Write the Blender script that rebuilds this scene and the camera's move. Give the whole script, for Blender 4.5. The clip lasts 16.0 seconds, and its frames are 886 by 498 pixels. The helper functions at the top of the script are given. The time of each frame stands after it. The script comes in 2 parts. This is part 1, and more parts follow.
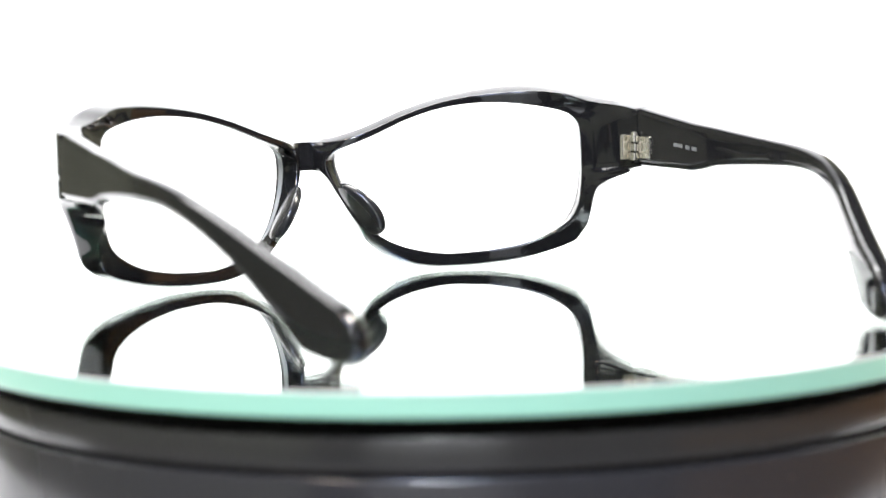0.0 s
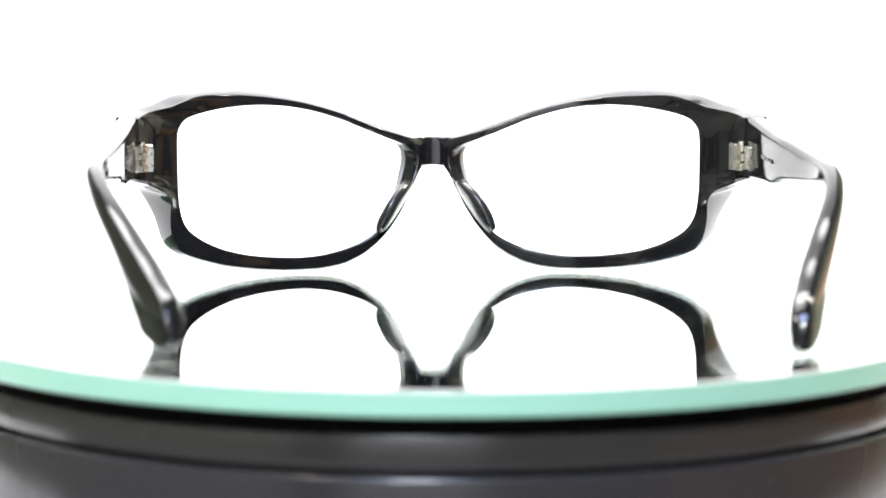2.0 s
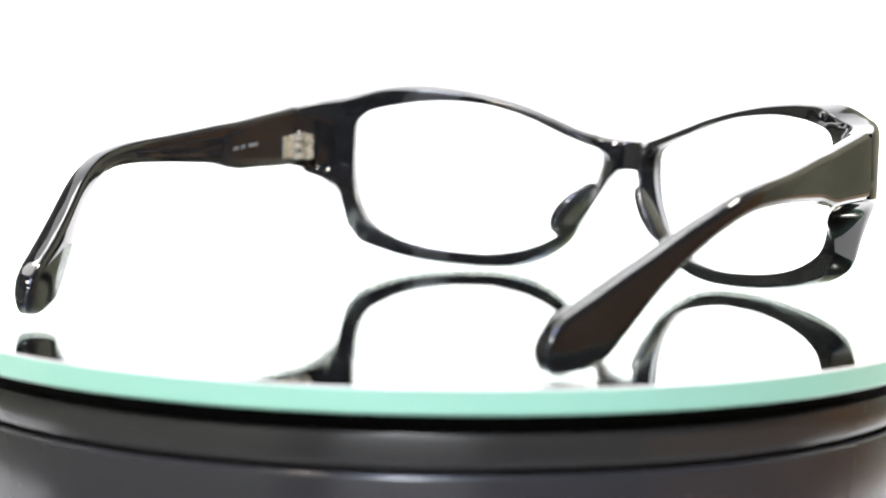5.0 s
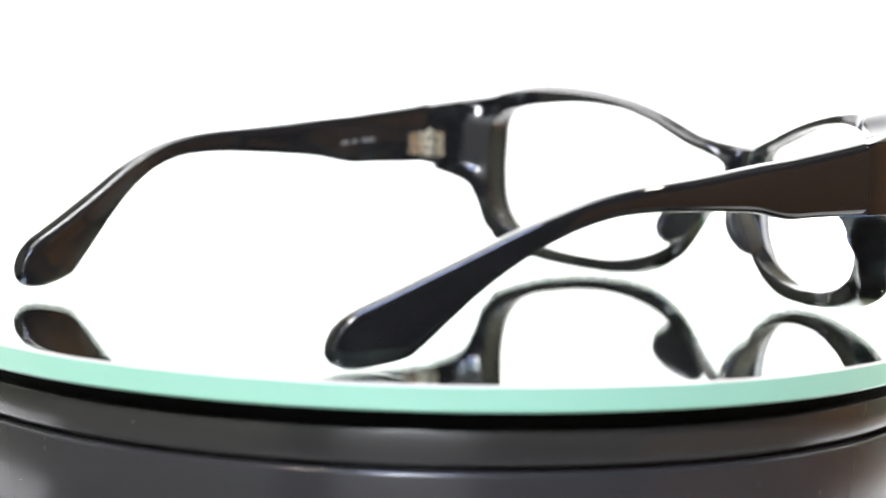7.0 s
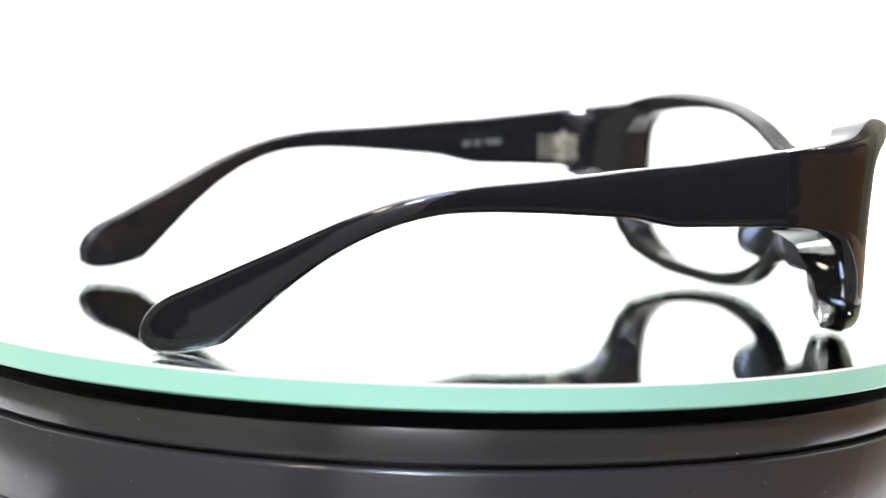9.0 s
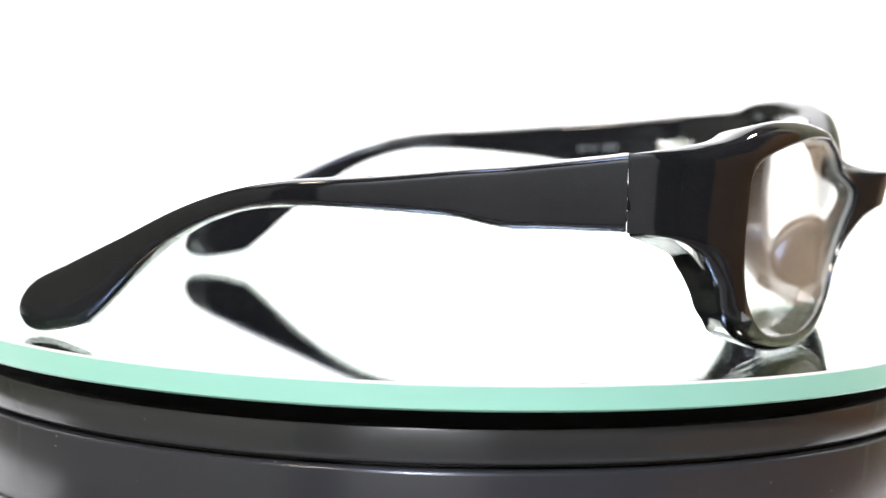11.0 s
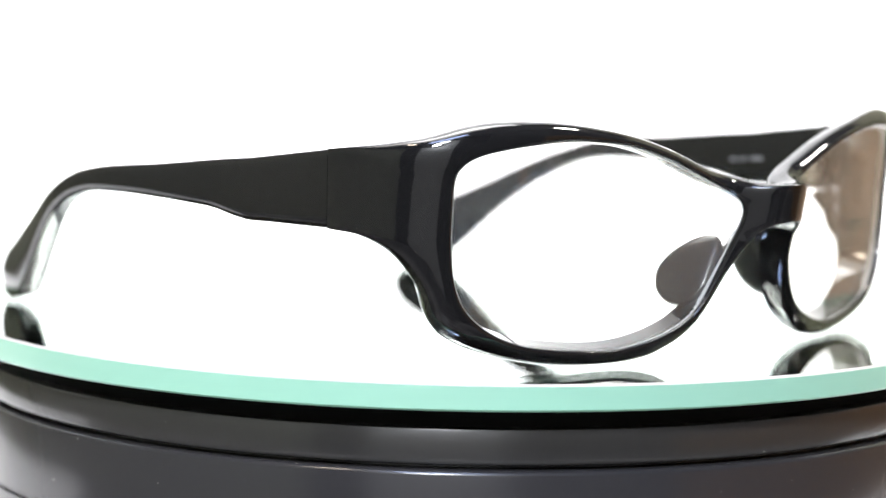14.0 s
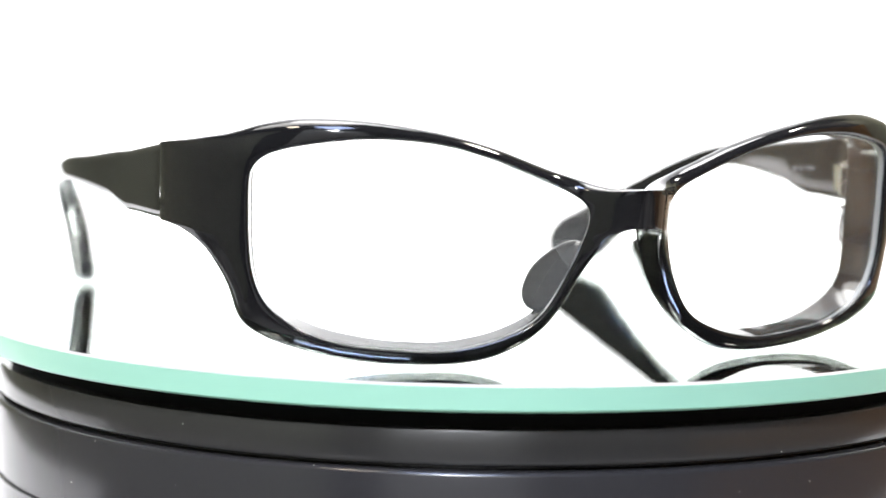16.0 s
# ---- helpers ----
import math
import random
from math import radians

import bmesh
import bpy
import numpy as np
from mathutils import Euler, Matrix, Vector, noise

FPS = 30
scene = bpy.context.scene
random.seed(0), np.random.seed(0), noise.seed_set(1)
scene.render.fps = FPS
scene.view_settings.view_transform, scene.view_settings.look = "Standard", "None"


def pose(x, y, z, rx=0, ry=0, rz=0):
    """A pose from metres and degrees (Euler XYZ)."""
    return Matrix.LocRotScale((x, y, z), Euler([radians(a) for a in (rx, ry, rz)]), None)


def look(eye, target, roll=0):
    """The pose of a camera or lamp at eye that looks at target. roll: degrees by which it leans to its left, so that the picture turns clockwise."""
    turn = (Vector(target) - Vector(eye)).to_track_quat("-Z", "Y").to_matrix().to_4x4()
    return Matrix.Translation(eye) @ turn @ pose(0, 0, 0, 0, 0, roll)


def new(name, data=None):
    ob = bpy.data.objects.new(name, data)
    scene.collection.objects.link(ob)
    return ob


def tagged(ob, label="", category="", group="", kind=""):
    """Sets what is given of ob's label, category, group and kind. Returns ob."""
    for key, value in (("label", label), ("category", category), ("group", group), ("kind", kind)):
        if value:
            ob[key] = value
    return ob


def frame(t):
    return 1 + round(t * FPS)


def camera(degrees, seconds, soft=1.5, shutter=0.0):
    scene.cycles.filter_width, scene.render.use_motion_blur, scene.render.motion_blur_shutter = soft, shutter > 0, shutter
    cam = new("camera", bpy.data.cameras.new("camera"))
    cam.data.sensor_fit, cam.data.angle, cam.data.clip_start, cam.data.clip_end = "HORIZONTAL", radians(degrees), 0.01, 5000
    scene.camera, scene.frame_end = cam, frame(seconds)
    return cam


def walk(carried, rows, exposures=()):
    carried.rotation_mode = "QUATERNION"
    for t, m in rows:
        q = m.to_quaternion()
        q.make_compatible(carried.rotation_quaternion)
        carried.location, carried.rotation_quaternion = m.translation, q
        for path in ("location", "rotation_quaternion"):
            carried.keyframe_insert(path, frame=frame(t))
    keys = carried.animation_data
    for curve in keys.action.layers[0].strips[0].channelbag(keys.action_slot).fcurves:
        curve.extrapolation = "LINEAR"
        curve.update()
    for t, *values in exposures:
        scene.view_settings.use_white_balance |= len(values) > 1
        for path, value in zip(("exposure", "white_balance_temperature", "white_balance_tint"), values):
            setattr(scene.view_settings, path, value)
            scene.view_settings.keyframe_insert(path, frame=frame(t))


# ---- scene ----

# Units below are millimetres where a name ends in _mm, scaled by MM.
MM = 0.001
DURATION = 16.0
SPIN = -11.481          # degrees a second, clockwise seen from above
T_BACK = 2.341          # the moment at which the temples point at the camera

# ---------------------------------------------------------------- camera
cam = camera(20.13, DURATION, soft=1.5)
cam.data.dof.use_dof = True
cam.data.dof.aperture_fstop = 15.0
EYE = (0.0, -0.4768, 0.06065)
# seconds, yaw, pitch, roll
VIEW = [(0, 0.047, -5.910, -1.156),
        (1.5, -0.261, -5.933, -0.075),
        (3.5, -0.421, -5.943, 0.535),
        (7, -0.462, -6.062, 1.427),
        (9, -0.316, -6.096, 1.598),
        (12.5, 0.003, -6.104, 1.272),
        (16, 0.634, -6.077, 0.770)]


def aim(yaw, pitch, roll):
    y, p = radians(yaw), radians(pitch)
    ahead = Vector((-math.sin(y) * math.cos(p), math.cos(y) * math.cos(p), math.sin(p)))
    return look(EYE, Vector(EYE) + ahead, roll)


walk(cam, [(t, aim(*v)) for t, *v in VIEW])

# ---------------------------------------------------------------- light
world = bpy.data.worlds.new("room_air")
scene.world = world
world.use_nodes = True
world.node_tree.nodes["Background"].inputs[0].default_value = (0.9, 0.95, 1.0, 1)
world.node_tree.nodes["Background"].inputs[1].default_value = 0.05


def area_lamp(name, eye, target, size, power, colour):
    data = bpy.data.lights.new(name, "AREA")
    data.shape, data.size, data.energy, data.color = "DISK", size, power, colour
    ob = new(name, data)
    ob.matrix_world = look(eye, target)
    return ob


area_lamp("spot_light_warm", (-0.45, -0.55, 1.0), (0, 0, 0), 0.12, 4.2, (1.0, 0.84, 0.68))
area_lamp("spot_light_cool", (-0.08, -0.6, 1.0), (0, 0, 0), 0.36, 9.5, (0.5, 0.62, 1.0))
# Three unseen lamps added to brighten the walls that the glossy parts reflect.
area_lamp("wall_fill_right", (0.95, 0.45, 1.6), (1.8, 0.45, 0.0), 0.35, 60.0, (1.0, 0.93, 0.84))
area_lamp("wall_fill_front", (-0.25, -2.05, 1.7), (-0.25, -2.05, 0), 0.4, 76.0, (0.92, 0.96, 1.0))
area_lamp("overhead_fill", (-0.45, 0.3, 1.55), (-0.55, 0.3, 0), 1.1, 26.0, (1.0, 0.98, 0.96))


# Unseen lamp added so that the paper backdrop washes out to white.
fill_lamp = area_lamp("backdrop_fill", (-0.05, 0.42, 0.95), (-0.05, 0.62, 0.1), 0.5, 7.0, (1.0, 1.0, 1.0))
fill_lamp.data.spread = radians(120)

# ---------------------------------------------------------------- materials
def material(name, colour, rough=0.5, metal=0.0, coat=0.0, vary=0.0, grain=200.0, bump=0.0, emission=None):
    m = bpy.data.materials.new(name)
    m.use_nodes = True
    n, l = m.node_tree.nodes, m.node_tree.links
    b = n["Principled BSDF"]
    b.inputs["Base Color"].default_value = (*colour, 1)
    b.inputs["Roughness"].default_value = rough
    b.inputs["Metallic"].default_value = metal
    b.inputs["Coat Weight"].default_value = coat
    b.inputs["Coat Roughness"].default_value = 0.03
    if emission:
        b.inputs["Emission Color"].default_value = (*emission[0], 1)
        b.inputs["Emission Strength"].default_value = emission[1]
    if vary or bump:
        co = n.new("ShaderNodeTexCoord")
        big, fine = n.new("ShaderNodeTexNoise"), n.new("ShaderNodeTexNoise")
        big.inputs["Scale"].default_value, fine.inputs["Scale"].default_value = grain * 0.15, grain
        fine.inputs["Detail"].default_value = 6
        for node in (big, fine):
            l.new(co.outputs["Object"], node.inputs["Vector"])
        mix = n.new("ShaderNodeMath")
        mix.operation = "MULTIPLY"
        l.new(big.outputs["Fac"], mix.inputs[0])
        l.new(fine.outputs["Fac"], mix.inputs[1])
        ramp = n.new("ShaderNodeMapRange")
        ramp.inputs["From Min"].default_value, ramp.inputs["From Max"].default_value = 0.1, 0.45
        ramp.inputs["To Min"].default_value = max(0.0, rough * (1 - vary))
        ramp.inputs["To Max"].default_value = min(1.0, rough * (1 + vary))
        l.new(mix.outputs[0], ramp.inputs["Value"])
        l.new(ramp.outputs[0], b.inputs["Roughness"])
        if bump:
            bp = n.new("ShaderNodeBump")
            bp.inputs["Strength"].default_value, bp.inputs["Distance"].default_value = bump, 0.0003
            l.new(fine.outputs["Fac"], bp.inputs["Height"])
            l.new(bp.outputs[0], b.inputs["Normal"])
    return m


ACETATE = material("black_acetate", (0.010, 0.010, 0.0105), 0.06, vary=0.35, grain=300)
PAD = material("dull_black_acetate", (0.022, 0.022, 0.023), 0.2, vary=0.3, grain=300)
PLASTIC = material("black_plastic", (0.038, 0.037, 0.037), 0.2, vary=0.3, grain=60, bump=0.1)


def dusty(m, scale, colour):
    """Adds sparse dusty specks to a material."""
    n, l = m.node_tree.nodes, m.node_tree.links
    b = n["Principled BSDF"]
    co, cells, near, pick, both, mix = (n.new("ShaderNodeTexCoord"), n.new("ShaderNodeTexVoronoi"), n.new("ShaderNodeMath"),
                                        n.new("ShaderNodeMath"), n.new("ShaderNodeMath"), n.new("ShaderNodeMix"))
    cells.inputs["Scale"].default_value = scale
    near.operation, near.inputs[1].default_value = "LESS_THAN", 0.04
    pick.operation, pick.inputs[1].default_value = "GREATER_THAN", 0.72
    both.operation = "MULTIPLY"
    mix.data_type = "RGBA"
    mix.inputs["A"].default_value = b.inputs["Base Color"].default_value
    mix.inputs["B"].default_value = (*colour, 1)
    l.new(co.outputs["Object"], cells.inputs["Vector"])
    l.new(cells.outputs["Distance"], near.inputs[0])
    l.new(cells.outputs["Color"], pick.inputs[0])
    l.new(near.outputs[0], both.inputs[0])
    l.new(pick.outputs[0], both.inputs[1])
    l.new(both.outputs[0], mix.inputs["Factor"])
    l.new(mix.outputs["Result"], b.inputs["Base Color"])


SATIN = material("satin_black_plastic", (0.032, 0.031, 0.033), 0.21, vary=0.3, grain=60, bump=0.1)
dusty(SATIN, 420, (0.4, 0.4, 0.38))
dusty(PLASTIC, 420, (0.4, 0.4, 0.38))
# Near black and barely glossy, so the gap under the mirror reads as shade.
GAP_SHADE = material("gap_shade_black", (0.006, 0.006, 0.006), 0.9, vary=0.05, grain=200)
GAP_SHADE.node_tree.nodes["Principled BSDF"].inputs["Specular IOR Level"].default_value = 0.1
STEEL = material("hinge_steel", (0.85, 0.81, 0.72), 0.25, metal=1.0, vary=0.3, grain=900)
PRINT = material("worn_print", (0.16, 0.16, 0.16), 0.5)
SILVER = material("silvering", (0.93, 0.96, 0.94), 0.0, metal=1.0)
EDGE = material("ground_glass_edge", (0.37, 0.70, 0.53), 0.4, coat=0.3, vary=0.25, grain=250)
ARRIS = material("ground_arris", (0.5, 0.48, 0.45), 0.45, vary=0.3, grain=400)
LENS_RIM = material("ground_lens_rim", (0.4, 0.4, 0.39), 0.45, vary=0.2, grain=500)
WOOD = material("brown_wood", (0.34, 0.18, 0.065), 0.4, vary=0.3, grain=12, bump=0.05)
LAMINATE = material("mottled_laminate", (0.06, 0.058, 0.06), 0.4, vary=0.2, grain=40)


def mottled(m, scale, dark, light):
    """Cloudy patches between two colours."""
    n, l = m.node_tree.nodes, m.node_tree.links
    co, cloud, ramp = n.new("ShaderNodeTexCoord"), n.new("ShaderNodeTexNoise"), n.new("ShaderNodeValToRGB")
    cloud.inputs["Scale"].default_value, cloud.inputs["Detail"].default_value = scale, 3
    ramp.color_ramp.elements[0].position, ramp.color_ramp.elements[1].position = 0.42, 0.6
    ramp.color_ramp.elements[0].color, ramp.color_ramp.elements[1].color = (*dark, 1), (*light, 1)
    l.new(co.outputs["Object"], cloud.inputs["Vector"])
    l.new(cloud.outputs["Fac"], ramp.inputs["Fac"])
    l.new(ramp.outputs["Color"], n["Principled BSDF"].inputs["Base Color"])


# Patches invented on the unseen tabletop, to break up the drum's reflections.
mottled(LAMINATE, 16, (0.02, 0.02, 0.021), (0.2, 0.195, 0.19))
BROWN_TOP = material("dull_brown_wood", (0.26, 0.17, 0.105), 0.5, vary=0.3, grain=12, bump=0.05)
WALL = material("grey_green_wall", (0.34, 0.345, 0.26), 0.8, vary=0.2, grain=30, bump=0.05)
CEILING = material("dark_ceiling", (0.06, 0.06, 0.055), 0.8, vary=0.2, grain=30, bump=0.05)
PLASTER = material("light_grey_wall", (0.78, 0.78, 0.8), 0.8, vary=0.15, grain=30, bump=0.05)
DARK_WALL = material("charcoal_wall", (0.03, 0.029, 0.03), 0.7, vary=0.2, grain=30, bump=0.05)
CARPET = material("dark_carpet", (0.07, 0.065, 0.07), 0.9, vary=0.1, grain=60, bump=0.1)
PAPER = material("white_paper", (0.85, 0.85, 0.85), 0.7, vary=0.1, grain=80)


def glass_top():
    m = bpy.data.materials.new("mirror_glass")
    m.use_nodes = True
    n, l = m.node_tree.nodes, m.node_tree.links
    n.remove(n["Principled BSDF"])
    g = n.new("ShaderNodeBsdfGlass")
    g.inputs["Color"].default_value = (0.965, 0.985, 0.975, 1)
    g.inputs["Roughness"].default_value, g.inputs["IOR"].default_value = 0.0, 1.5
    l.new(g.outputs[0], n["Material Output"].inputs["Surface"])
    return m


def clear_lens():
    m = bpy.data.materials.new("clear_lens")
    m.use_nodes = True
    n, l = m.node_tree.nodes, m.node_tree.links
    n.remove(n["Principled BSDF"])
    t, g, f, mix = (n.new("ShaderNodeBsdfTransparent"), n.new("ShaderNodeBsdfGlossy"), n.new("ShaderNodeLayerWeight"),
                    n.new("ShaderNodeMixShader"))
    power, scale = n.new("ShaderNodeMath"), n.new("ShaderNodeMath")
    power.operation, scale.operation = "POWER", "MULTIPLY_ADD"
    power.inputs[1].default_value = 5.0
    scale.inputs[1].default_value, scale.inputs[2].default_value = 0.85, 0.045
    t.inputs["Color"].default_value = (0.985, 0.985, 0.98, 1)
    g.inputs["Roughness"].default_value = 0.0
    l.new(f.outputs["Facing"], power.inputs[0])
    l.new(power.outputs[0], scale.inputs[0])
    l.new(scale.outputs[0], mix.inputs[0])
    l.new(t.outputs[0], mix.inputs[1])
    l.new(g.outputs[0], mix.inputs[2])
    # pale haze mixed in for the veil of reflections, uneven over the lens
    haze, veil, cloud, amount = (n.new("ShaderNodeBsdfDiffuse"), n.new("ShaderNodeMixShader"), n.new("ShaderNodeTexNoise"),
                                 n.new("ShaderNodeMapRange"))
    co = n.new("ShaderNodeTexCoord")
    haze.inputs["Color"].default_value = (0.8, 0.79, 0.77, 1)
    cloud.inputs["Scale"].default_value, cloud.inputs["Detail"].default_value = 90, 4
    amount.inputs["To Min"].default_value, amount.inputs["To Max"].default_value = 0.015, 0.06
    l.new(co.outputs["Object"], cloud.inputs["Vector"])
    l.new(cloud.outputs["Fac"], amount.inputs["Value"])
    l.new(amount.outputs[0], veil.inputs[0])
    l.new(mix.outputs[0], veil.inputs[1])
    l.new(haze.outputs[0], veil.inputs[2])
    l.new(veil.outputs[0], n["Material Output"].inputs["Surface"])
    return m


GLASS, LENS = glass_top(), clear_lens()


# ---------------------------------------------------------------- mesh helpers
def part(name, bm, mats, parent=None, label="", smooth=True):
    mesh = bpy.data.meshes.new(name)
    bmesh.ops.recalc_face_normals(bm, faces=bm.faces)
    bm.to_mesh(mesh)
    bm.free()
    for m in (mats if isinstance(mats, (list, tuple)) else [mats]):
        mesh.materials.append(m)
    if smooth:
        mesh.shade_smooth()
        mesh.set_sharp_from_angle(angle=radians(38))
    ob = new(name, mesh)
    if parent:
        ob.parent = parent
    if label:
        tagged(ob, label)
    return ob


def lathe(bm, profile, n=160, centre=(0, 0), mat=0):
    """A turned body: profile of (radius, height) in millimetres."""
    rings = []
    for r, z in profile:
        if r < 1e-6:
            rings.append([bm.verts.new((centre[0] * MM, centre[1] * MM, z * MM))])
            continue
        rings.append([bm.verts.new(((centre[0] + r * math.cos(2 * math.pi * i / n)) * MM,
                                    (centre[1] + r * math.sin(2 * math.pi * i / n)) * MM, z * MM)) for i in range(n)])
    for a, b in zip(rings, rings[1:]):
        for i in range(n):
            j = (i + 1) % n
            if len(a) == 1:
                f = bm.faces.new((a[0], b[i], b[j]))
            elif len(b) == 1:
                f = bm.faces.new((a[i], a[j], b[0]))
            else:
                f = bm.faces.new((a[i], a[j], b[j], b[i]))
            f.material_index = mat


def box(bm, lo, hi, m=None, bevel=0.0):
    """A box from corner lo to corner hi, in metres, with rounded edges."""
    r = bmesh.ops.create_cube(bm, size=1.0)
    vs = r["verts"]
    for v in vs:
        v.co = Vector([lo[k] + (v.co[k] + 0.5) * (hi[k] - lo[k]) for k in range(3)])
    if m:
        for v in vs:
            v.co = m @ v.co
    if bevel:
        es = list({e for v in vs for e in v.link_edges})
        bmesh.ops.bevel(bm, geom=es, offset=bevel, segments=2, affect="EDGES", profile=0.5)


def catmull(points, n, closed=False):
    """Points on a smooth curve through the given ones, n to a span."""
    p = [Vector(q) for q in points]
    p = [p[-1], *p, p[0], p[1]] if closed else [2 * p[0] - p[1], *p, 2 * p[-1] - p[-2]]
    out = []
    for a, b, c, d in zip(p, p[1:], p[2:], p[3:]):
        for k in range(n):
            t = k / n
            out.append(0.5 * (2 * b + (c - a) * t + (2 * a - 5 * b + 4 * c - d) * t * t + (3 * b - a - 3 * c + d) * t ** 3))
    if not closed:
        out.append(p[-2])
    return out


def smoothed(points, passes):
    """The same polyline with its kinks eased; the ends stay."""
    p = list(points)
    for _ in range(passes):
        p = [p[0]] + [(a + 2 * b + c) / 4 for a, b, c in zip(p, p[1:], p[2:])] + [p[-1]]
    return p


# ---------------------------------------------------------------- the room that closes the place
def sheet(name, u_points, half, mat, label):
    """A swept sheet of (y, z) points, in metres, with thickness."""
    bm = bmesh.new()
    rows = []
    for k, (y, z) in enumerate(u_points):
        a, b = u_points[max(k - 1, 0)], u_points[min(k + 1, len(u_points) - 1)]
        nrm = Vector((0, -(b[1] - a[1]), b[0] - a[0])).normalized() * -0.004
        rows.append([bm.verts.new((x, y, z)) for x in half] + [bm.verts.new((x, y + nrm.y, z + nrm.z)) for x in half[::-1]])
    for a, b in zip(rows, rows[1:]):
        for i in range(4):
            bm.faces.new((a[i], a[(i + 1) % 4], b[(i + 1) % 4], b[i]))
    bm.faces.new(rows[0])
    bm.faces.new(rows[-1])
    ob = part(name, bm, mat)
    return tagged(ob, label, name.replace("_", " "), kind="structure")


TABLE_Z = -0.052
# seamless white sweep: flat under the turntable, then up and over
SWEEP = [(-0.05, TABLE_Z), (0.15, TABLE_Z), (0.32, TABLE_Z)]
SWEEP += [(0.32 + 0.45 * math.sin(a), TABLE_Z + 0.45 - 0.45 * math.cos(a)) for a in [radians(9 * k) for k in range(1, 11)]]
SWEEP += [(0.77, 0.8), (0.77, 1.3)]
sheet("backdrop", SWEEP, (-0.36, 0.255), PAPER, "seamless white paper backdrop swept up from the table")


def slab(name, lo, hi, mat, label, category, kind="structure"):
    bm = bmesh.new()
    box(bm, lo, hi, bevel=0.003)
    return tagged(part(name, bm, mat, smooth=False), label, category, kind=kind)


slab("floor", (-2.2, -2.6, -0.85), (2.2, 1.6, -0.80), CARPET, "dark grey carpeted floor", "floor")
slab("ceiling", (-2.2, -2.6, 1.75), (2.2, 1.6, 1.80), CEILING, "dark grey painted ceiling", "ceiling")
# Unseen walls, split into light and dark pieces to shape the reflections.
slab("wall_front", (-0.93, -2.6, -0.8), (0.4, -2.5, 1.75), PLASTER, "plain light grey wall added for pale reflections", "wall")
slab("wall_front_left", (-1.7, -2.6, -0.8), (-0.93, -2.5, 1.75), DARK_WALL, "plain charcoal wall added for dark reflections", "wall")
slab("wall_front_right", (0.4, -2.6, -0.8), (1.1, -2.5, 1.75), DARK_WALL, "plain charcoal wall added for dark reflections", "wall")
slab("wall_back", (-2.2, 1.5, -0.8), (2.2, 1.6, 1.75), WALL, "plain grey-green painted wall", "wall")
slab("wall_left", (-1.7, -2.5, -0.8), (-1.6, 1.5, 1.75), WALL, "plain grey-green painted wall", "wall")
slab("wall_right", (1.7, 0.05, -0.8), (1.8, 0.72, 1.75), DARK_WALL, "plain charcoal wall added for dark reflections", "wall")
slab("wall_right_back", (1.7, 0.72, -0.8), (1.8, 1.5, 1.75), WALL, "plain grey-green painted wall", "wall")
slab("wall_right_front", (1.0, -2.5, -0.8), (1.1, -0.05, 1.75), DARK_WALL, "plain charcoal wall added for dark reflections", "wall")
slab("wall_return", (1.0, -0.05, -0.8), (1.8, 0.05, 1.75), DARK_WALL, "plain charcoal wall added for dark reflections", "wall")

# Unseen panels, added where the glossy acetate reflects brown.
slab("wall_panel", (0.985, -0.95, -0.8), (0.998, 0.05, 0.2), WOOD, "brown wooden panelling on the lower wall, added for brown reflections", "wall panel")
slab("wall_panel", (1.685, 0.06, -0.8), (1.698, 0.71, 0.45), WOOD, "brown wooden panelling on the lower wall, added for brown reflections", "wall panel")


def table(name, label, lo, hi, mat):
    """A four-legged table whose top reaches from lo to hi in plan."""
    e = tagged(new(name), label, "table")
    e.location = (0.5 * (lo[0] + hi[0]), 0.5 * (lo[1] + hi[1]), -0.8)
    u, v, top = 0.5 * (hi[0] - lo[0]), 0.5 * (hi[1] - lo[1]), 0.8 + TABLE_Z
    bm = bmesh.new()
    box(bm, (-u, -v, top - 0.034), (u, v, top - 0.004), bevel=0.004)
    part("tabletop", bm, mat, e, smooth=False)
    for x in (0.05 - u, u - 0.05):
        for y in (0.05 - v, v - 0.05):
            bm = bmesh.new()
            box(bm, (x - 0.03, y - 0.03, 0), (x + 0.03, y + 0.03, top - 0.034), bevel=0.004)
            part("leg", bm, mat, e, smooth=False)


table("table", "grey laminate table beneath the white paper backdrop, mottled for the drum's reflections", (-0.42, -0.22), (0.265, 0.95), LAMINATE)
# Unseen, added to put a low brown reflection into the lenses.
table("side_table", "dull brown wooden side table beside the backdrop table, added for brown reflections", (0.275, 0.0), (0.48, 0.95), BROWN_TOP)

# ---------------------------------------------------------------- turntable and mirror
DISC = (2.46, 0.85)       # centre of the mirror, millimetres
R_MIRROR, T_MIRROR = 96.9, 4.4
TOP = -0.9                 # height of the mirror's face


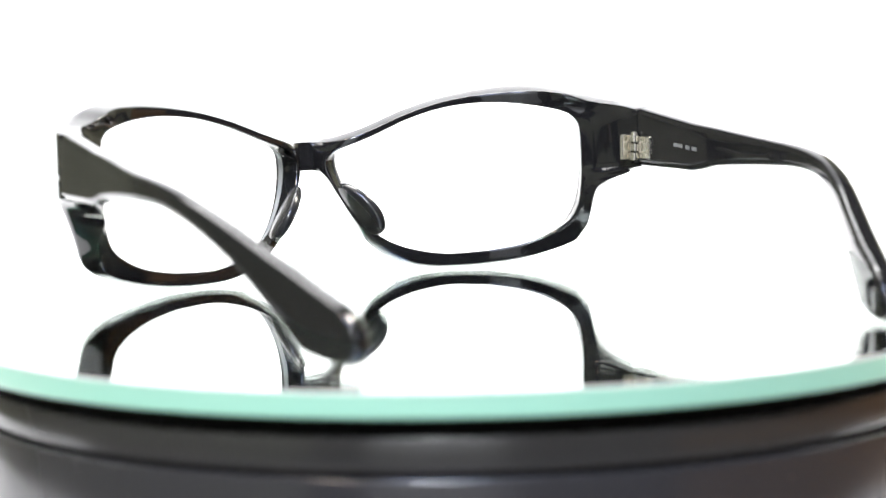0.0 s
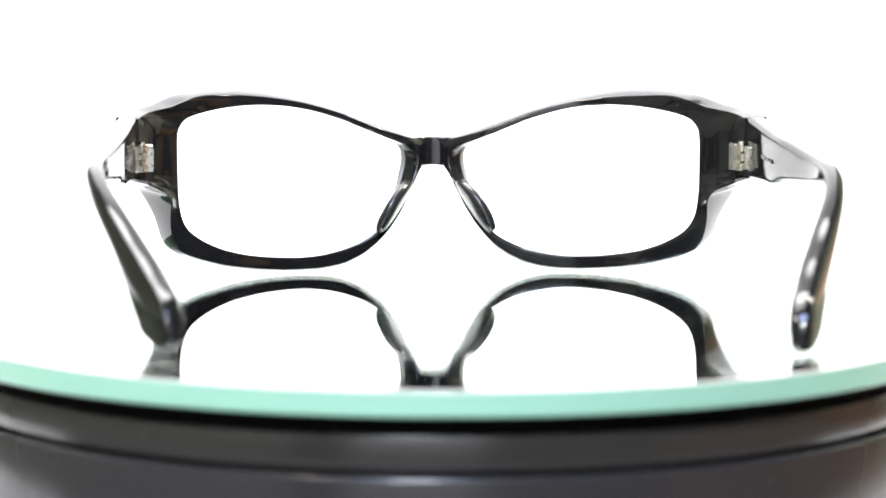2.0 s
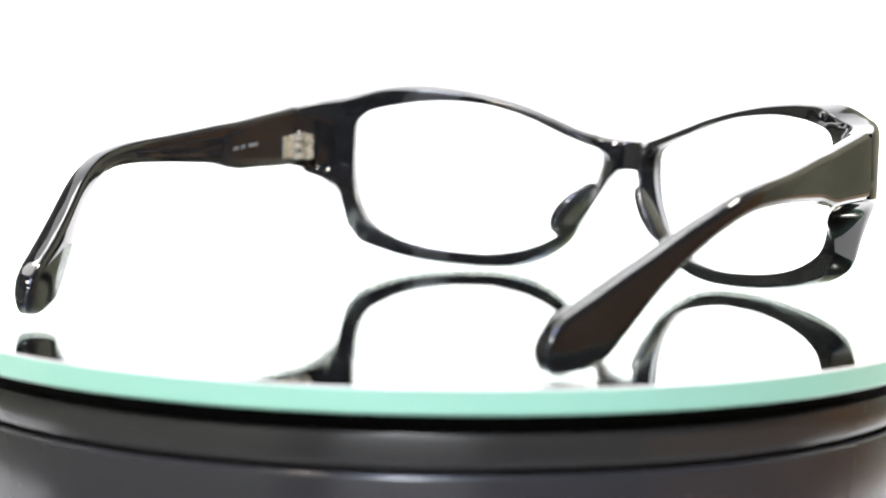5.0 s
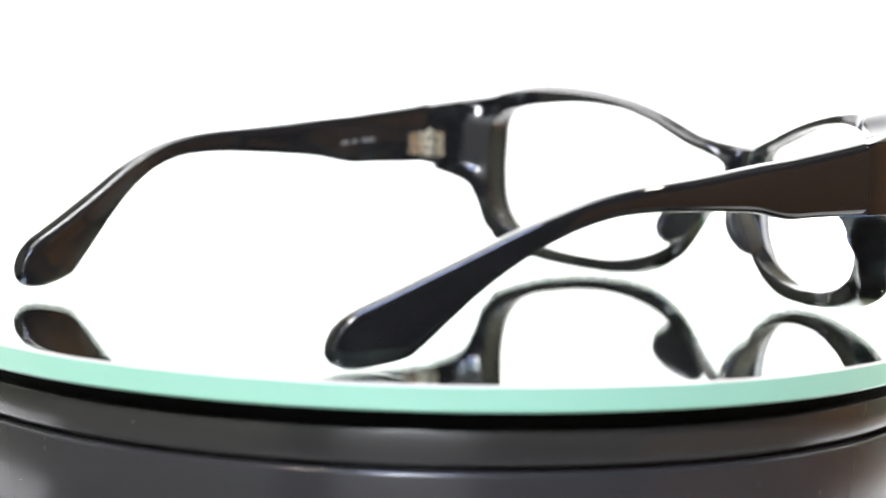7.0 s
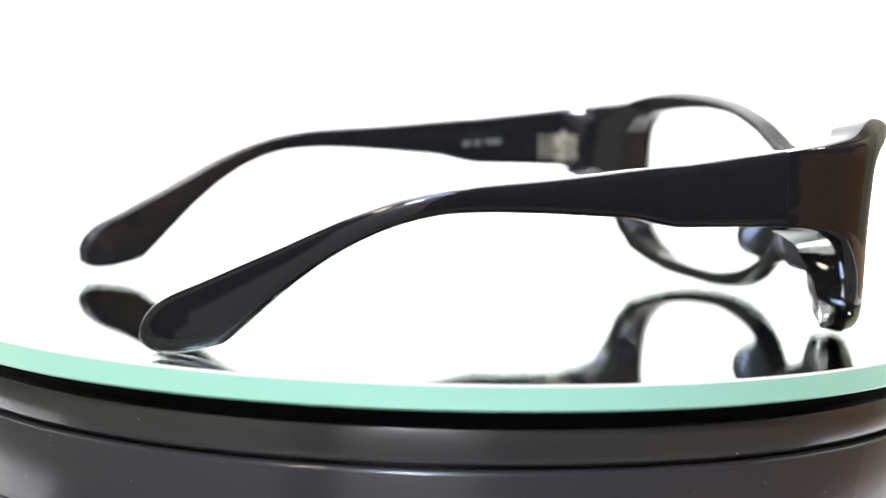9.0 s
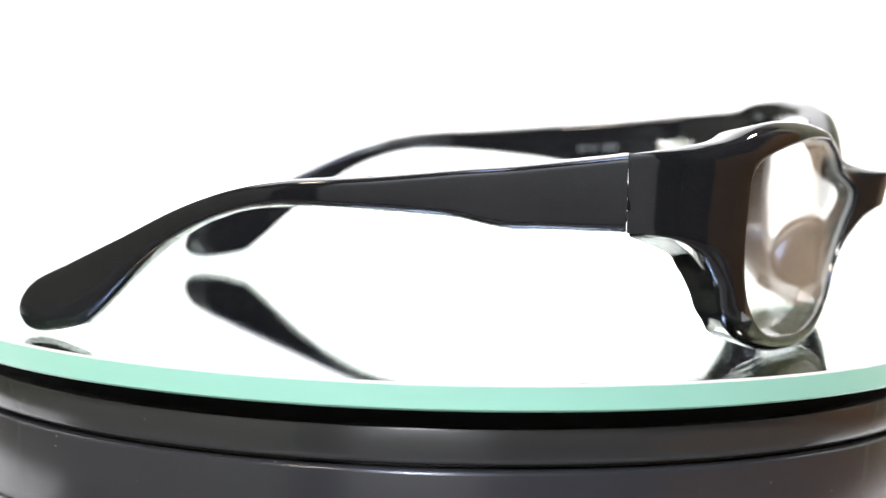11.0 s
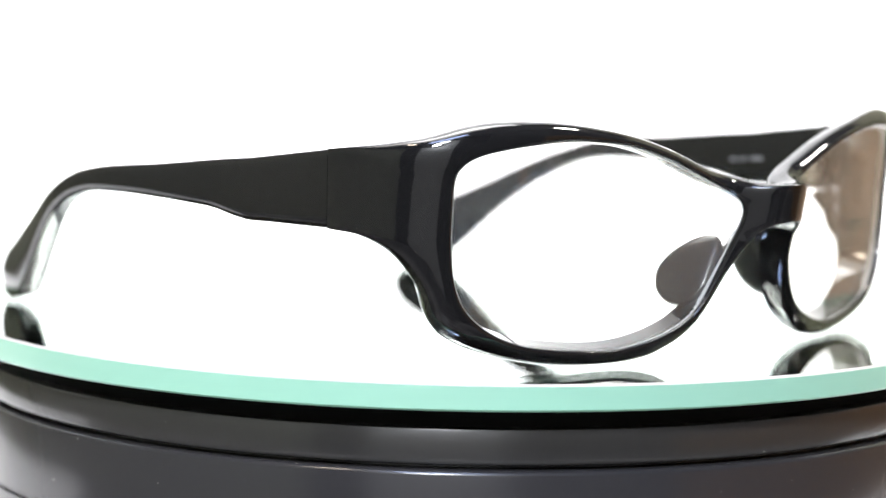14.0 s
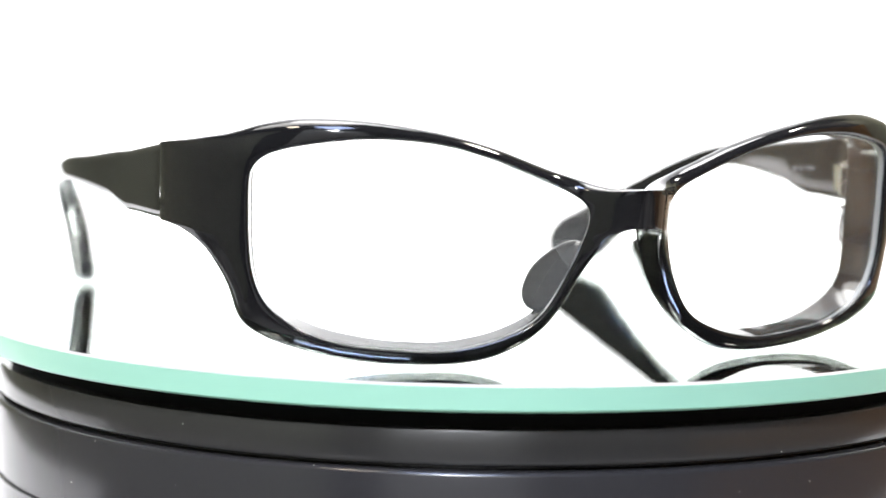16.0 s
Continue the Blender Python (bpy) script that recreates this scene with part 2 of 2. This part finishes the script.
def turntable():
    e = tagged(new("turntable"), "round glossy black plastic display turntable with a grooved rim", "turntable")
    e.location = (DISC[0] * MM, DISC[1] * MM, TABLE_Z)
    base = TOP - TABLE_Z / MM
    bm = bmesh.new()
    lathe(bm, [(0, 0), (92, 0), (93.0, 0.8), (93.2, 2), (93.2, base - 28.6), (92.9, base - 28.4), (92.6, base - 28.3), (92.6, base - 27.8), (92.9, base - 27.7), (93.15, base - 27.5), (93.05, base - 15.3), (92.9, base - 14.9), (92.6, base - 14.65), (92.2, base - 14.5), (90.5, base - 14.45), (0, base - 14.45)])
    part("drum", bm, SATIN, e)
    bm = bmesh.new()
    lathe(bm, [(0, base - 14.4), (90.0, base - 14.4), (90.0, base - 13.8), (91.8, base - 13.8), (92.2, base - 13.55), (92.45, base - 13.1), (92.5, base - 12.6), (92.4, base - 8.15), (92.3, base - 8.0), (0, base - 8.0)])
    part("rotating_platter", bm, PLASTIC, e, "glossy black platter rim above a dark groove")
    # Core that carries the mirror; its black is the shade in the gap.
    bm = bmesh.new()
    lathe(bm, [(0, base - 8.0), (89.5, base - 8.0), (89.5, base - T_MIRROR - 0.05), (0, base - T_MIRROR - 0.05)])
    part("shaded_core", bm, GAP_SHADE, e, "matt black core under the mirror, coloured as shade")


turntable()


def mirror():
    e = tagged(new("mirror_disc"), "round glass mirror with mint green ground edge on the turntable", "mirror")
    e.location = (DISC[0] * MM, DISC[1] * MM, TOP * MM)
    bm = bmesh.new()
    lathe(bm, [(R_MIRROR - 0.35, 0), (R_MIRROR - 0.5, 0), (0, 0)], n=240)
    part("glass_face", bm, GLASS, e, smooth=False)
    bm = bmesh.new()
    lathe(bm, [(0, -T_MIRROR + 0.2), (R_MIRROR - 0.36, -T_MIRROR + 0.2), (R_MIRROR - 0.36, -T_MIRROR), (0, -T_MIRROR)], n=240)
    part("silvered_back", bm, SILVER, e)
    bm = bmesh.new()
    lathe(bm, [(R_MIRROR, -0.38), (R_MIRROR, -T_MIRROR + 0.35), (R_MIRROR - 0.35, -T_MIRROR)], n=240)
    part("ground_edge", bm, EDGE, e, "mint green ground glass edge")
    bm = bmesh.new()
    lathe(bm, [(R_MIRROR - 0.35, 0), (R_MIRROR, -0.38)], n=240)
    part("arris", bm, ARRIS, e, "pale grey chamfer along the top of the edge")
    return e


MIRROR = mirror()

# ---------------------------------------------------------------- the spectacles
# Plan of the outer skin: (x, y) from the bridge round the corner and along the temple.
PLAN = [(0, 80.8), (3, 80.1), (5.2, 78.2), (7, 75.9), (9, 74.0), (11.5, 72.9), (14.5, 72.2), (20, 71.1), (35, 67.2), (50, 62.9), (57.5, 59.9), (62.5, 55.9), (65.8, 50.6), (67.4, 45),
        (68.2, 40), (69, 19), (70.3, 0), (70.8, -15), (68.5, -30), (62.5, -45), (56, -62), (53.5, -70)]
SKIN = [Vector((-x, y)) for x, y in PLAN[5:0:-1]] + [Vector(p) for p in PLAN]
SKIN = smoothed(catmull(SKIN, 24), 130)[24 * 5:]
SKIN[0] = Vector((0, SKIN[0].y))
RUN = [0.0]
for a, b in zip(SKIN, SKIN[1:]):
    RUN.append(RUN[-1] + (b - a).length)
# lengths along the skin, counted so that the rim's inner and outer ends keep theirs
S_NOSE, SEAM = 22.0, 84.7
run_nose = RUN[min(range(len(SKIN)), key=lambda i: abs(SKIN[i].x - 20.12))]
run_seam = RUN[min(range(len(SKIN)), key=lambda i: abs(SKIN[i].y - 40))]
RUN = [float(np.interp(p.x, (0, 2.7, 5.1, 8.5, 12.3, 20.12), (0, 3, 6, 10, 14, S_NOSE))) if p.x < 20.12 and p.y > 40 else
       float(np.interp(r, (run_nose, run_seam, run_seam + 150), (S_NOSE, SEAM, SEAM + 150))) for r, p in zip(RUN, SKIN)]
OFF = Vector((6.106, 3.165, -0.4))      # from the turntable's axis to the spectacles' own middle
RUN_NP, SX, SY = np.array(RUN), np.array([p.x for p in SKIN]), np.array([p.y for p in SKIN])


# forward lean of the brow, and the slighter one of the rims below it
LEAN_S, LEAN_K, LEAN_LOW = (0, 14, 35, 50, 60, 84), (0.2, 0.12, 0.22, 0.2, 0.09, 0), (0.08, 0.03, 0.03, 0.07, 0.07, 0)


def skin(s, z, depth=0.0, pull=0.0):
    """The place of a point s along the plan at height z, depth below the outer skin, in millimetres; pull turns the depth from square to straight back."""
    x, y = np.interp(s, RUN_NP, SX), np.interp(s, RUN_NP, SY)
    t = Vector((np.interp(s + 1.5, RUN_NP, SX) - np.interp(max(s - 1.5, 0), RUN_NP, SX),
                np.interp(s + 1.5, RUN_NP, SY) - np.interp(max(s - 1.5, 0), RUN_NP, SY)))
    if s < 3:
        t.y *= s / 3
    t.normalize()
    slope = float(np.interp(s, LEAN_S, LEAN_K if z > 20 else LEAN_LOW))
    drop = depth * float(np.interp(z, (0, 3, 8, 14, 25), (0.0, -0.01, -0.03, -0.02, 0.07))) if s < SEAM else 0.0
    inward = Vector((t.y, -t.x)).lerp(Vector((float(np.interp(s, (0, 6, 20, 58, 63, 67, 85), (0, 0.05, 0.05, -0.12, -0.25, -0.5, -0.6))), -1)).normalized(), pull).normalized() * depth
    return Vector((x + inward.x, y + slope * (z - 20) + inward.y, max(z - drop, TOP + 0.02 - OFF.z)))


def placed(v, side):
    return Vector(((v.x * side + OFF.x) * MM, (v.y + OFF.y) * MM, (v.z + OFF.z) * MM))


OPENING = [(63.2, 30.3), (63.2, 25.5), (63.0, 20.5), (62.2, 14.5), (60, 9.8), (56, 6.4), (51, 4.1), (45.5, 2.9), (37.5, 2.2),
           (31, 2.1), (24, 3.4), (18, 5.6), (14.3, 8.6), (11.4, 14), (9.3, 20), (8.6, 24), (9.6, 26.5), (13.3, 28.8),
           (19.5, 31.4), (26, 33.7), (33.5, 35.6), (42, 36.4), (48.5, 36.2), (54.5, 35.4), (59.5, 34.2), (62.2, 32.5)]
BROW = [(0, 28.8), (3.3, 28.9), (7.4, 29.4), (13.3, 31.2), (19.5, 33.6), (24.6, 35.3), (30.9, 37.1), (38, 38.5), (45.8, 39.6),
        (52.5, 39.9), (57, 39.7), (62.5, 38.8), (68, 37.3), (75, 36.2), (SEAM, 34.6)]
CHEEK = [(SEAM, 21.9), (78.7, 21.5), (73.5, 19.7), (70.3, 17.2), (67.4, 13.4), (65.8, 10.2), (64.9, 7.9), (62.6, 5.6), (56.8, 2.9), (49.5, 0.9),
         (42.5, -0.1), (36.8, -0.45), (29, -0.4), (23, 0.6), (18, 2.7), (14.2, 5.6), (11.4, 9.5), (9.2, 14.0), (7.2, 17.4), (5.8, 19.8),
         (4.6, 21.3), (2.9, 22.2), (0, 22.5)]
DEPTH_S, DEPTH_T = [0, 7, 13, 41, 56, 63, 71, 77, 85], [6.0, 5.4, 5.4, 5.6, 7.5, 8.8, 7.4, 5.4, 4.8]


def along(loop, q):
    """The point at arc fraction q of an open polyline."""
    lengths = np.cumsum([0] + [(b - a).length for a, b in zip(loop, loop[1:])])
    d = q * lengths[-1]
    return Vector((np.interp(d, lengths, [p.x for p in loop]), np.interp(d, lengths, [p.y for p in loop])))


def stations():
    """Pairs of a point on the lens opening and one on the outline, round one rim, and how round the outer edge is."""
    ring = catmull(OPENING, 8, closed=True)
    for _ in range(8):
        ring = [(ring[i - 1] + 2 * ring[i] + ring[(i + 1) % len(ring)]) / 4 for i in range(len(ring))]

    def near(p):
        return min(range(len(ring)), key=lambda i: (ring[i] - Vector(p)).length)

    def stretch(p, q):
        i, j = near(p), near(q)
        out = [ring[i]]
        while i != j:
            i = (i + 1) % len(ring)
            out.append(ring[i])
        return out

    flip = lambda pts: [(-x, z) for x, z in pts]
    brow = smoothed(catmull(flip(BROW[3:0:-1]) + BROW, 6), 6)[18:]
    cheek = smoothed(catmull(CHEEK + flip(CHEEK[-2:-5:-1]), 6), 6)[:-18]
    brow[0].x = cheek[-1].x = 0.0
    cut = lambda pts, a, b: [p for p in pts if min(a, b) - 1e-6 <= p.x <= max(a, b) + 1e-6]
    side = [Vector((SEAM, 34.6)), Vector((SEAM, 21.9))]
    mid = [Vector((0, 22.5)), Vector((0, 28.8))]
    low_out = [p for p in cheek if p.x >= 36.8 - 1e-6]
    low_in = [p for p in cheek if p.x <= 36.8 + 1e-6]
    spans = [
        (cut(brow, 0, 13.3), stretch((9.2, 25.8), (13.0, 28.7)), 16, 1),
        (cut(brow, 13.3, 52.5), stretch((13.0, 28.7), (51, 35.9)), 34, 1),
        (cut(brow, 52.5, 200), stretch((51, 35.9), (63.2, 29.9)), 26, 1),
        (side, stretch((63.2, 29.9), (63.0, 22.0)), 10, 0.15),
        ([p for p in low_out if p.x >= 65.2], stretch((63.0, 22.0), (60.6, 10.8)), 22, 1),
        ([p for p in low_out if p.x <= 65.4], stretch((60.6, 10.8), (37.2, 2.2)), 28, 1),
        ([p for p in low_in if p.x >= 11.3], stretch((37.2, 2.2), (13.2, 10.4)), 26, 1),
        ([p for p in low_in if p.x <= 11.5], stretch((13.2, 10.4), (8.7, 23.0)), 24, 1),
        (mid, stretch((8.7, 23.0), (9.2, 25.8)), 8, 0),
    ]
    out = []
    for outer, inner, n, edge in spans:
        for k in range(n):
            q = k / n
            out.append((along(inner, q), along(outer, q), edge))
    return out


STATIONS = stations()


def rim_section(a, b, edge):
    """The closed section from the lens opening a to the outline b: (point, depth) pairs."""
    w = (b - a).length
    edge *= min(1.0, b.x / 5, max(0.15, (SEAM - b.x) / 8))      # the bridge and the joint keep crisp edges
    t_in = float(np.interp(a.x, DEPTH_S, DEPTH_T))
    t_out = float(np.interp(b.x, DEPTH_S, DEPTH_T))
    cheek = b.y < 21.95 and b.x > 50
    if cheek:
        t_out = float(np.interp(b.x, (50, 60, 63, 66, 70, 75, 80, 84.7), (6.4, 7.0, 7.2, 8.2, 10.4, 10.6, 8.2, 4.8)))
    pull = float(np.interp(b.x, (50, 60, 77, 84), (0, 1, 1, 0))) if cheek else float(np.interp(b.x, (4, 8, 15), (0.95, 0.7, 0)))
    r_in, r_out = min(0.6, w * 0.22), min(2.5 if b.y > 27 else 1.9, w * 0.62) * edge
    rb_in, rb_out = min(0.5, w * 0.2), min(0.5, w * 0.2) * edge
    # the outer wall draws in towards the back, most of all on the wing under the hinge
    inset = min(1.0, w * 0.3, max(0.0, (SEAM - b.x) / 10)) * edge if b.y > 27 else min(0.6, w * 0.3) * edge
    if cheek:
        inset = max(inset, (w - 2.6) * float(np.interp(b.x, (58, 63, 72, 78), (0, 0.55, 0.55, 0))) * edge)
    wb = w - inset
    pull_in = float(np.interp(a.x, (45, 60), (0, 0.6)))
    crown = (1.4 if b.y > 27 else 0.8) * edge * min(1.0, b.x / 10, max(0.0, (SEAM - b.x) / 15))
    lift = float(np.interp(a.y, (2, 6, 13), (0.4, 0.28, 0)))       # the ledge under the lens climbs to the back
    sec = []

    def add(d, q):
        f = min(max(d / w, 0), 1)
        sec.append((a.lerp(b, f) + Vector((0, lift * (1 - f) * max(q - 3, 0))), q + (crown * f * f if q < 3 else 0.0), pull_in + (pull - pull_in) * f))

    for k in range(5):
        c = math.pi / 2 * k / 4
        add(r_in - r_in * math.cos(c), r_in - r_in * math.sin(c))
    for k in range(1, 7):
        add(r_in + (w - r_in - r_out) * k / 7, 0)
    for k in range(5):
        c = math.pi / 2 * k / 4
        add(w - r_out + r_out * math.sin(c), r_out - r_out * math.cos(c))
    for k in range(5):
        c = math.pi / 2 * k / 4
        add(wb - rb_out + rb_out * math.cos(c), t_out - rb_out + rb_out * math.sin(c))
    for k in range(1, 4):
        f = k / 4
        add(wb - rb_out - (wb - rb_in - rb_out) * f, t_out + (t_in - t_out) * f)
    for k in range(5):
        c = math.pi / 2 * k / 4
        add(rb_in - rb_in * math.sin(c), t_in - rb_in + rb_in * math.cos(c))
    return sec


def front_frame(parent):
    bm = bmesh.new()
    for side in (1, -1):
        rows = []
        for a, b, edge in STATIONS:
            sec = rim_section(a, b, edge)
            rows.append([bm.verts.new(placed(skin(p.x, p.y, q, k), side)) for p, q, k in sec])
        m = len(rows[0])
        for i, ra in enumerate(rows):
            rb = rows[(i + 1) % len(rows)]
            middle = STATIONS[i][1].x < 1e-4 and STATIONS[(i + 1) % len(rows)][1].x < 1e-4
            for k in range(m):
                if middle and 13 <= k <= 19:
                    continue
                j = (k + 1) % m
                bm.faces.new((ra[k], rb[k], rb[j], ra[j]))
    bmesh.ops.remove_doubles(bm, verts=bm.verts, dist=0.00002)
    return part("front_frame", bm, ACETATE, parent, "glossy black acetate front with two rims")


def lens(parent, side):
    ring = catmull(OPENING, 4, closed=True)
    c = Vector((36, 19.5))
    bm = bmesh.new()
    layers = []
    for depth in (0.8, 1.8):
        rings = []
        for f in (0.994, 0.85, 0.6, 0.3):
            rings.append([bm.verts.new(placed(skin(*(c + (p - c) * f), depth), side)) for p in ring])
        top = bm.verts.new(placed(skin(c.x, c.y, depth), side))
        n = len(ring)
        for a, b in zip(rings, rings[1:]):
            for i in range(n):
                bm.faces.new((a[i], a[(i + 1) % n], b[(i + 1) % n], b[i]))
        for i in range(n):
            bm.faces.new((rings[-1][i], rings[-1][(i + 1) % n], top))
        layers.append(rings[0])
    for i in range(len(ring)):
        j = (i + 1) % len(ring)
        bm.faces.new((layers[0][i], layers[0][j], layers[1][j], layers[1][i])).material_index = 1
    part("lens", bm, [LENS, LENS_RIM], parent, "clear demonstration lens with a pale ground edge")


def nose_pad(parent, side):
    """A rounded blade that grows back out of the rim beside the nose."""
    bm = bmesh.new()
    bmesh.ops.create_uvsphere(bm, u_segments=32, v_segments=20, radius=1)
    down, back = Vector((0.50, 0.06, -0.86)).normalized(), Vector((0.19, -0.98, 0.06)).normalized()
    out = down.cross(back).normalized()
    for v in bm.verts:
        c = v.co.copy()
        flat = math.copysign(abs(c.x) ** 0.55, c.x)
        rise = max(0.0, -c.z)
        v.co = placed(Vector((9.5, 66.0, 13.2)) + down * (c.z * (7.4 if c.z < 0 else 6.0)) + back * (c.y * 5.1 * (1 + 0.12 * c.z) - 3.0 * rise ** 1.5)
                      + out * (flat * 1.5), side)
    part("nose_pad", bm, PAD, parent, "dull black acetate nose pad")


TEMPLE = [((SEAM + 0.07, 34.6), (SEAM + 0.07, 21.9)), ((90, 33.85), (90, 21.85)), ((99, 32.65), (99, 21.85)), ((103.5, 32.05), (103.5, 21.75)),
          ((108, 31.65), (108, 22.45)), ((112, 31.25), (112, 23.25)), ((118, 30.55), (118, 23.65)), ((127, 29.55), (126, 24.05)),
          ((137, 28.75), (134.5, 24.25)), ((143, 27.95), (141, 24.05)), ((149, 26.75), (146, 23.45)), ((156, 24.45), (152, 21.75)),
          ((163, 21.55), (158, 19.05)), ((171, 17.55), (164, 15.35)), ((177, 14.75), (169.7, 10.85)), ((183, 11.85), (174, 6.85)),
          ((187, 10.05), (178.9, 2.35)), ((190, 8.55), (180.9, 1.15)), ((192.4, 6.45), (186.5, -0.15)), ((193.8, 3.9), (190.9, -0.42)),
          ((194.0, 1.9), (193.0, 0.5))]
TIP_RISE = {1: 0.0, -1: 1.2}      # one temple is bent up a little at its tip
TEMPLE_S, TEMPLE_T = [84, 110, 130, 150, 175, 192], [4.6, 4.3, 3.6, 3.6, 4.4, 4.2]


def temple(parent, side):
    ups, downs = smoothed(catmull([p for p, _ in TEMPLE], 8), 14), smoothed(catmull([q for _, q in TEMPLE], 8), 6)
    bm = bmesh.new()
    rows = []
    last = len(ups) - 1
    for i, (u, d) in enumerate(zip(ups, downs)):
        w = (u - d).length
        t = float(np.interp(0.5 * (u.x + d.x), TEMPLE_S, TEMPLE_T))
        back = (last - i) / 18
        shrink = math.sqrt(max(1 - (1 - min(back, 1)) ** 2, 0.04))
        t_now = t * shrink
        d0 = (t - t_now) / 2
        r, rw = min(1.1, t_now * 0.45), min(1.45, w * 0.45)       # wide, flat rounding of the long edges
        row = []
        for k, (cx, cy) in enumerate(((1, 0), (1, 1), (0, 1), (0, 0))):
            base = math.pi / 2 * (k - 1)
            for j in range(5):
                a = base + math.pi / 2 * j / 4
                along_w = (w - rw if cx else rw) + rw * math.cos(a)
                deep = (t_now - r if cy else r) + r * math.sin(a)
                p = d.lerp(u, along_w / w)
                rise = TIP_RISE[side] * max(0.0, (p.x - SEAM) / 109)
                row.append(bm.verts.new(placed(skin(p.x, p.y, d0 + deep) + Vector((0, 0, rise)), side)))
        rows.append(row)
    n = len(rows[0])
    for a, b in zip(rows, rows[1:]):
        for k in range(n):
            bm.faces.new((a[k], a[(k + 1) % n], b[(k + 1) % n], b[k]))
    bm.faces.new(rows[0])
    bm.faces.new(rows[-1])
    ob = part("temple", bm, ACETATE, parent, "glossy black acetate temple arm with a flared tip")
    # two rows of worn print on the inner face, as plain bars
    for s, z, length in ((98.6, 26.8, 3.2), (103.0, 26.5, 1.3), (105.2, 26.3, 1.7)):
        bm = bmesh.new()
        corners = []
        for q in (4.62, 4.5):
            corners.append([bm.verts.new(placed(skin(s + ds, z + dz, q), side)) for ds, dz in ((0, 0), (length, -0.2), (length, 0.6), (0, 0.8))])
        bm.faces.new(corners[0])
        bm.faces.new(corners[1])
        for k in range(4):
            bm.faces.new((corners[0][k], corners[0][(k + 1) % 4], corners[1][(k + 1) % 4], corners[1][k]))
        part("printed_bar", bm, PRINT, ob, "small worn white printed mark", smooth=False)
    return ob


def hinge(parent, side):
    """Plate, three knuckles and a screw at the inner corner of the joint."""
    def at(x, y, z):
        return placed(Vector((x, y, z)), side)

    bm = bmesh.new()
    lo, hi = at(60.4, 41.2, 23.3), at(63.8, 42.2, 28.9)
    box(bm, [min(p, q) for p, q in zip(lo, hi)], [max(p, q) for p, q in zip(lo, hi)], bevel=0.0002)
    h = part("hinge", bm, STEEL, parent, "small silver metal hinge plate", smooth=False)
    for k, z in enumerate((23.3, 25.3, 27.3)):
        bm = bmesh.new()
        bmesh.ops.create_cone(bm, cap_ends=True, segments=20, radius1=1.1 * MM, radius2=1.1 * MM, depth=1.6 * MM)
        bmesh.ops.translate(bm, verts=bm.verts, vec=at(62.9 if k % 2 else 62.7, 39.9, z + 0.8))
        part("knuckle", bm, STEEL, h)
    bm = bmesh.new()
    bmesh.ops.create_cone(bm, cap_ends=True, segments=16, radius1=0.7 * MM, radius2=0.6 * MM, depth=0.6 * MM)
    screw = part("screw", bm, STEEL, h)
    screw.location = at(62.7, 39.9, 29.2)
    bm = bmesh.new()
    lo, hi = at(63.2, 34.6, 23.6), at(64.0, 39.0, 28.6)
    box(bm, [min(p, q) for p, q in zip(lo, hi)], [max(p, q) for p, q in zip(lo, hi)], bevel=0.0002)
    part("hinge_leaf", bm, STEEL, h, smooth=False)
    return screw


def spectacles():
    e = tagged(new("spectacles"), "open glossy black acetate spectacles standing on the mirror", "glasses")
    front_frame(e)
    for side in (1, -1):
        lens(e, side)
        nose_pad(e, side)
        temple(e, side)
        screw = hinge(e, side)
        if side == 1:
            cam.data.dof.focus_object = screw      # the focus stays on one hinge as it goes round
    return e


SPECTACLES = spectacles()


def motions():
    times = [0.5 * k for k in range(int(DURATION * 2) + 1)]
    walk(SPECTACLES, [(t, pose(0, 0, 0, 0, 0, SPIN * (t - T_BACK))) for t in times])
    walk(MIRROR, [(t, pose(DISC[0] * MM, DISC[1] * MM, TOP * MM, 0, 0, SPIN * (t - T_BACK))) for t in times])


motions()
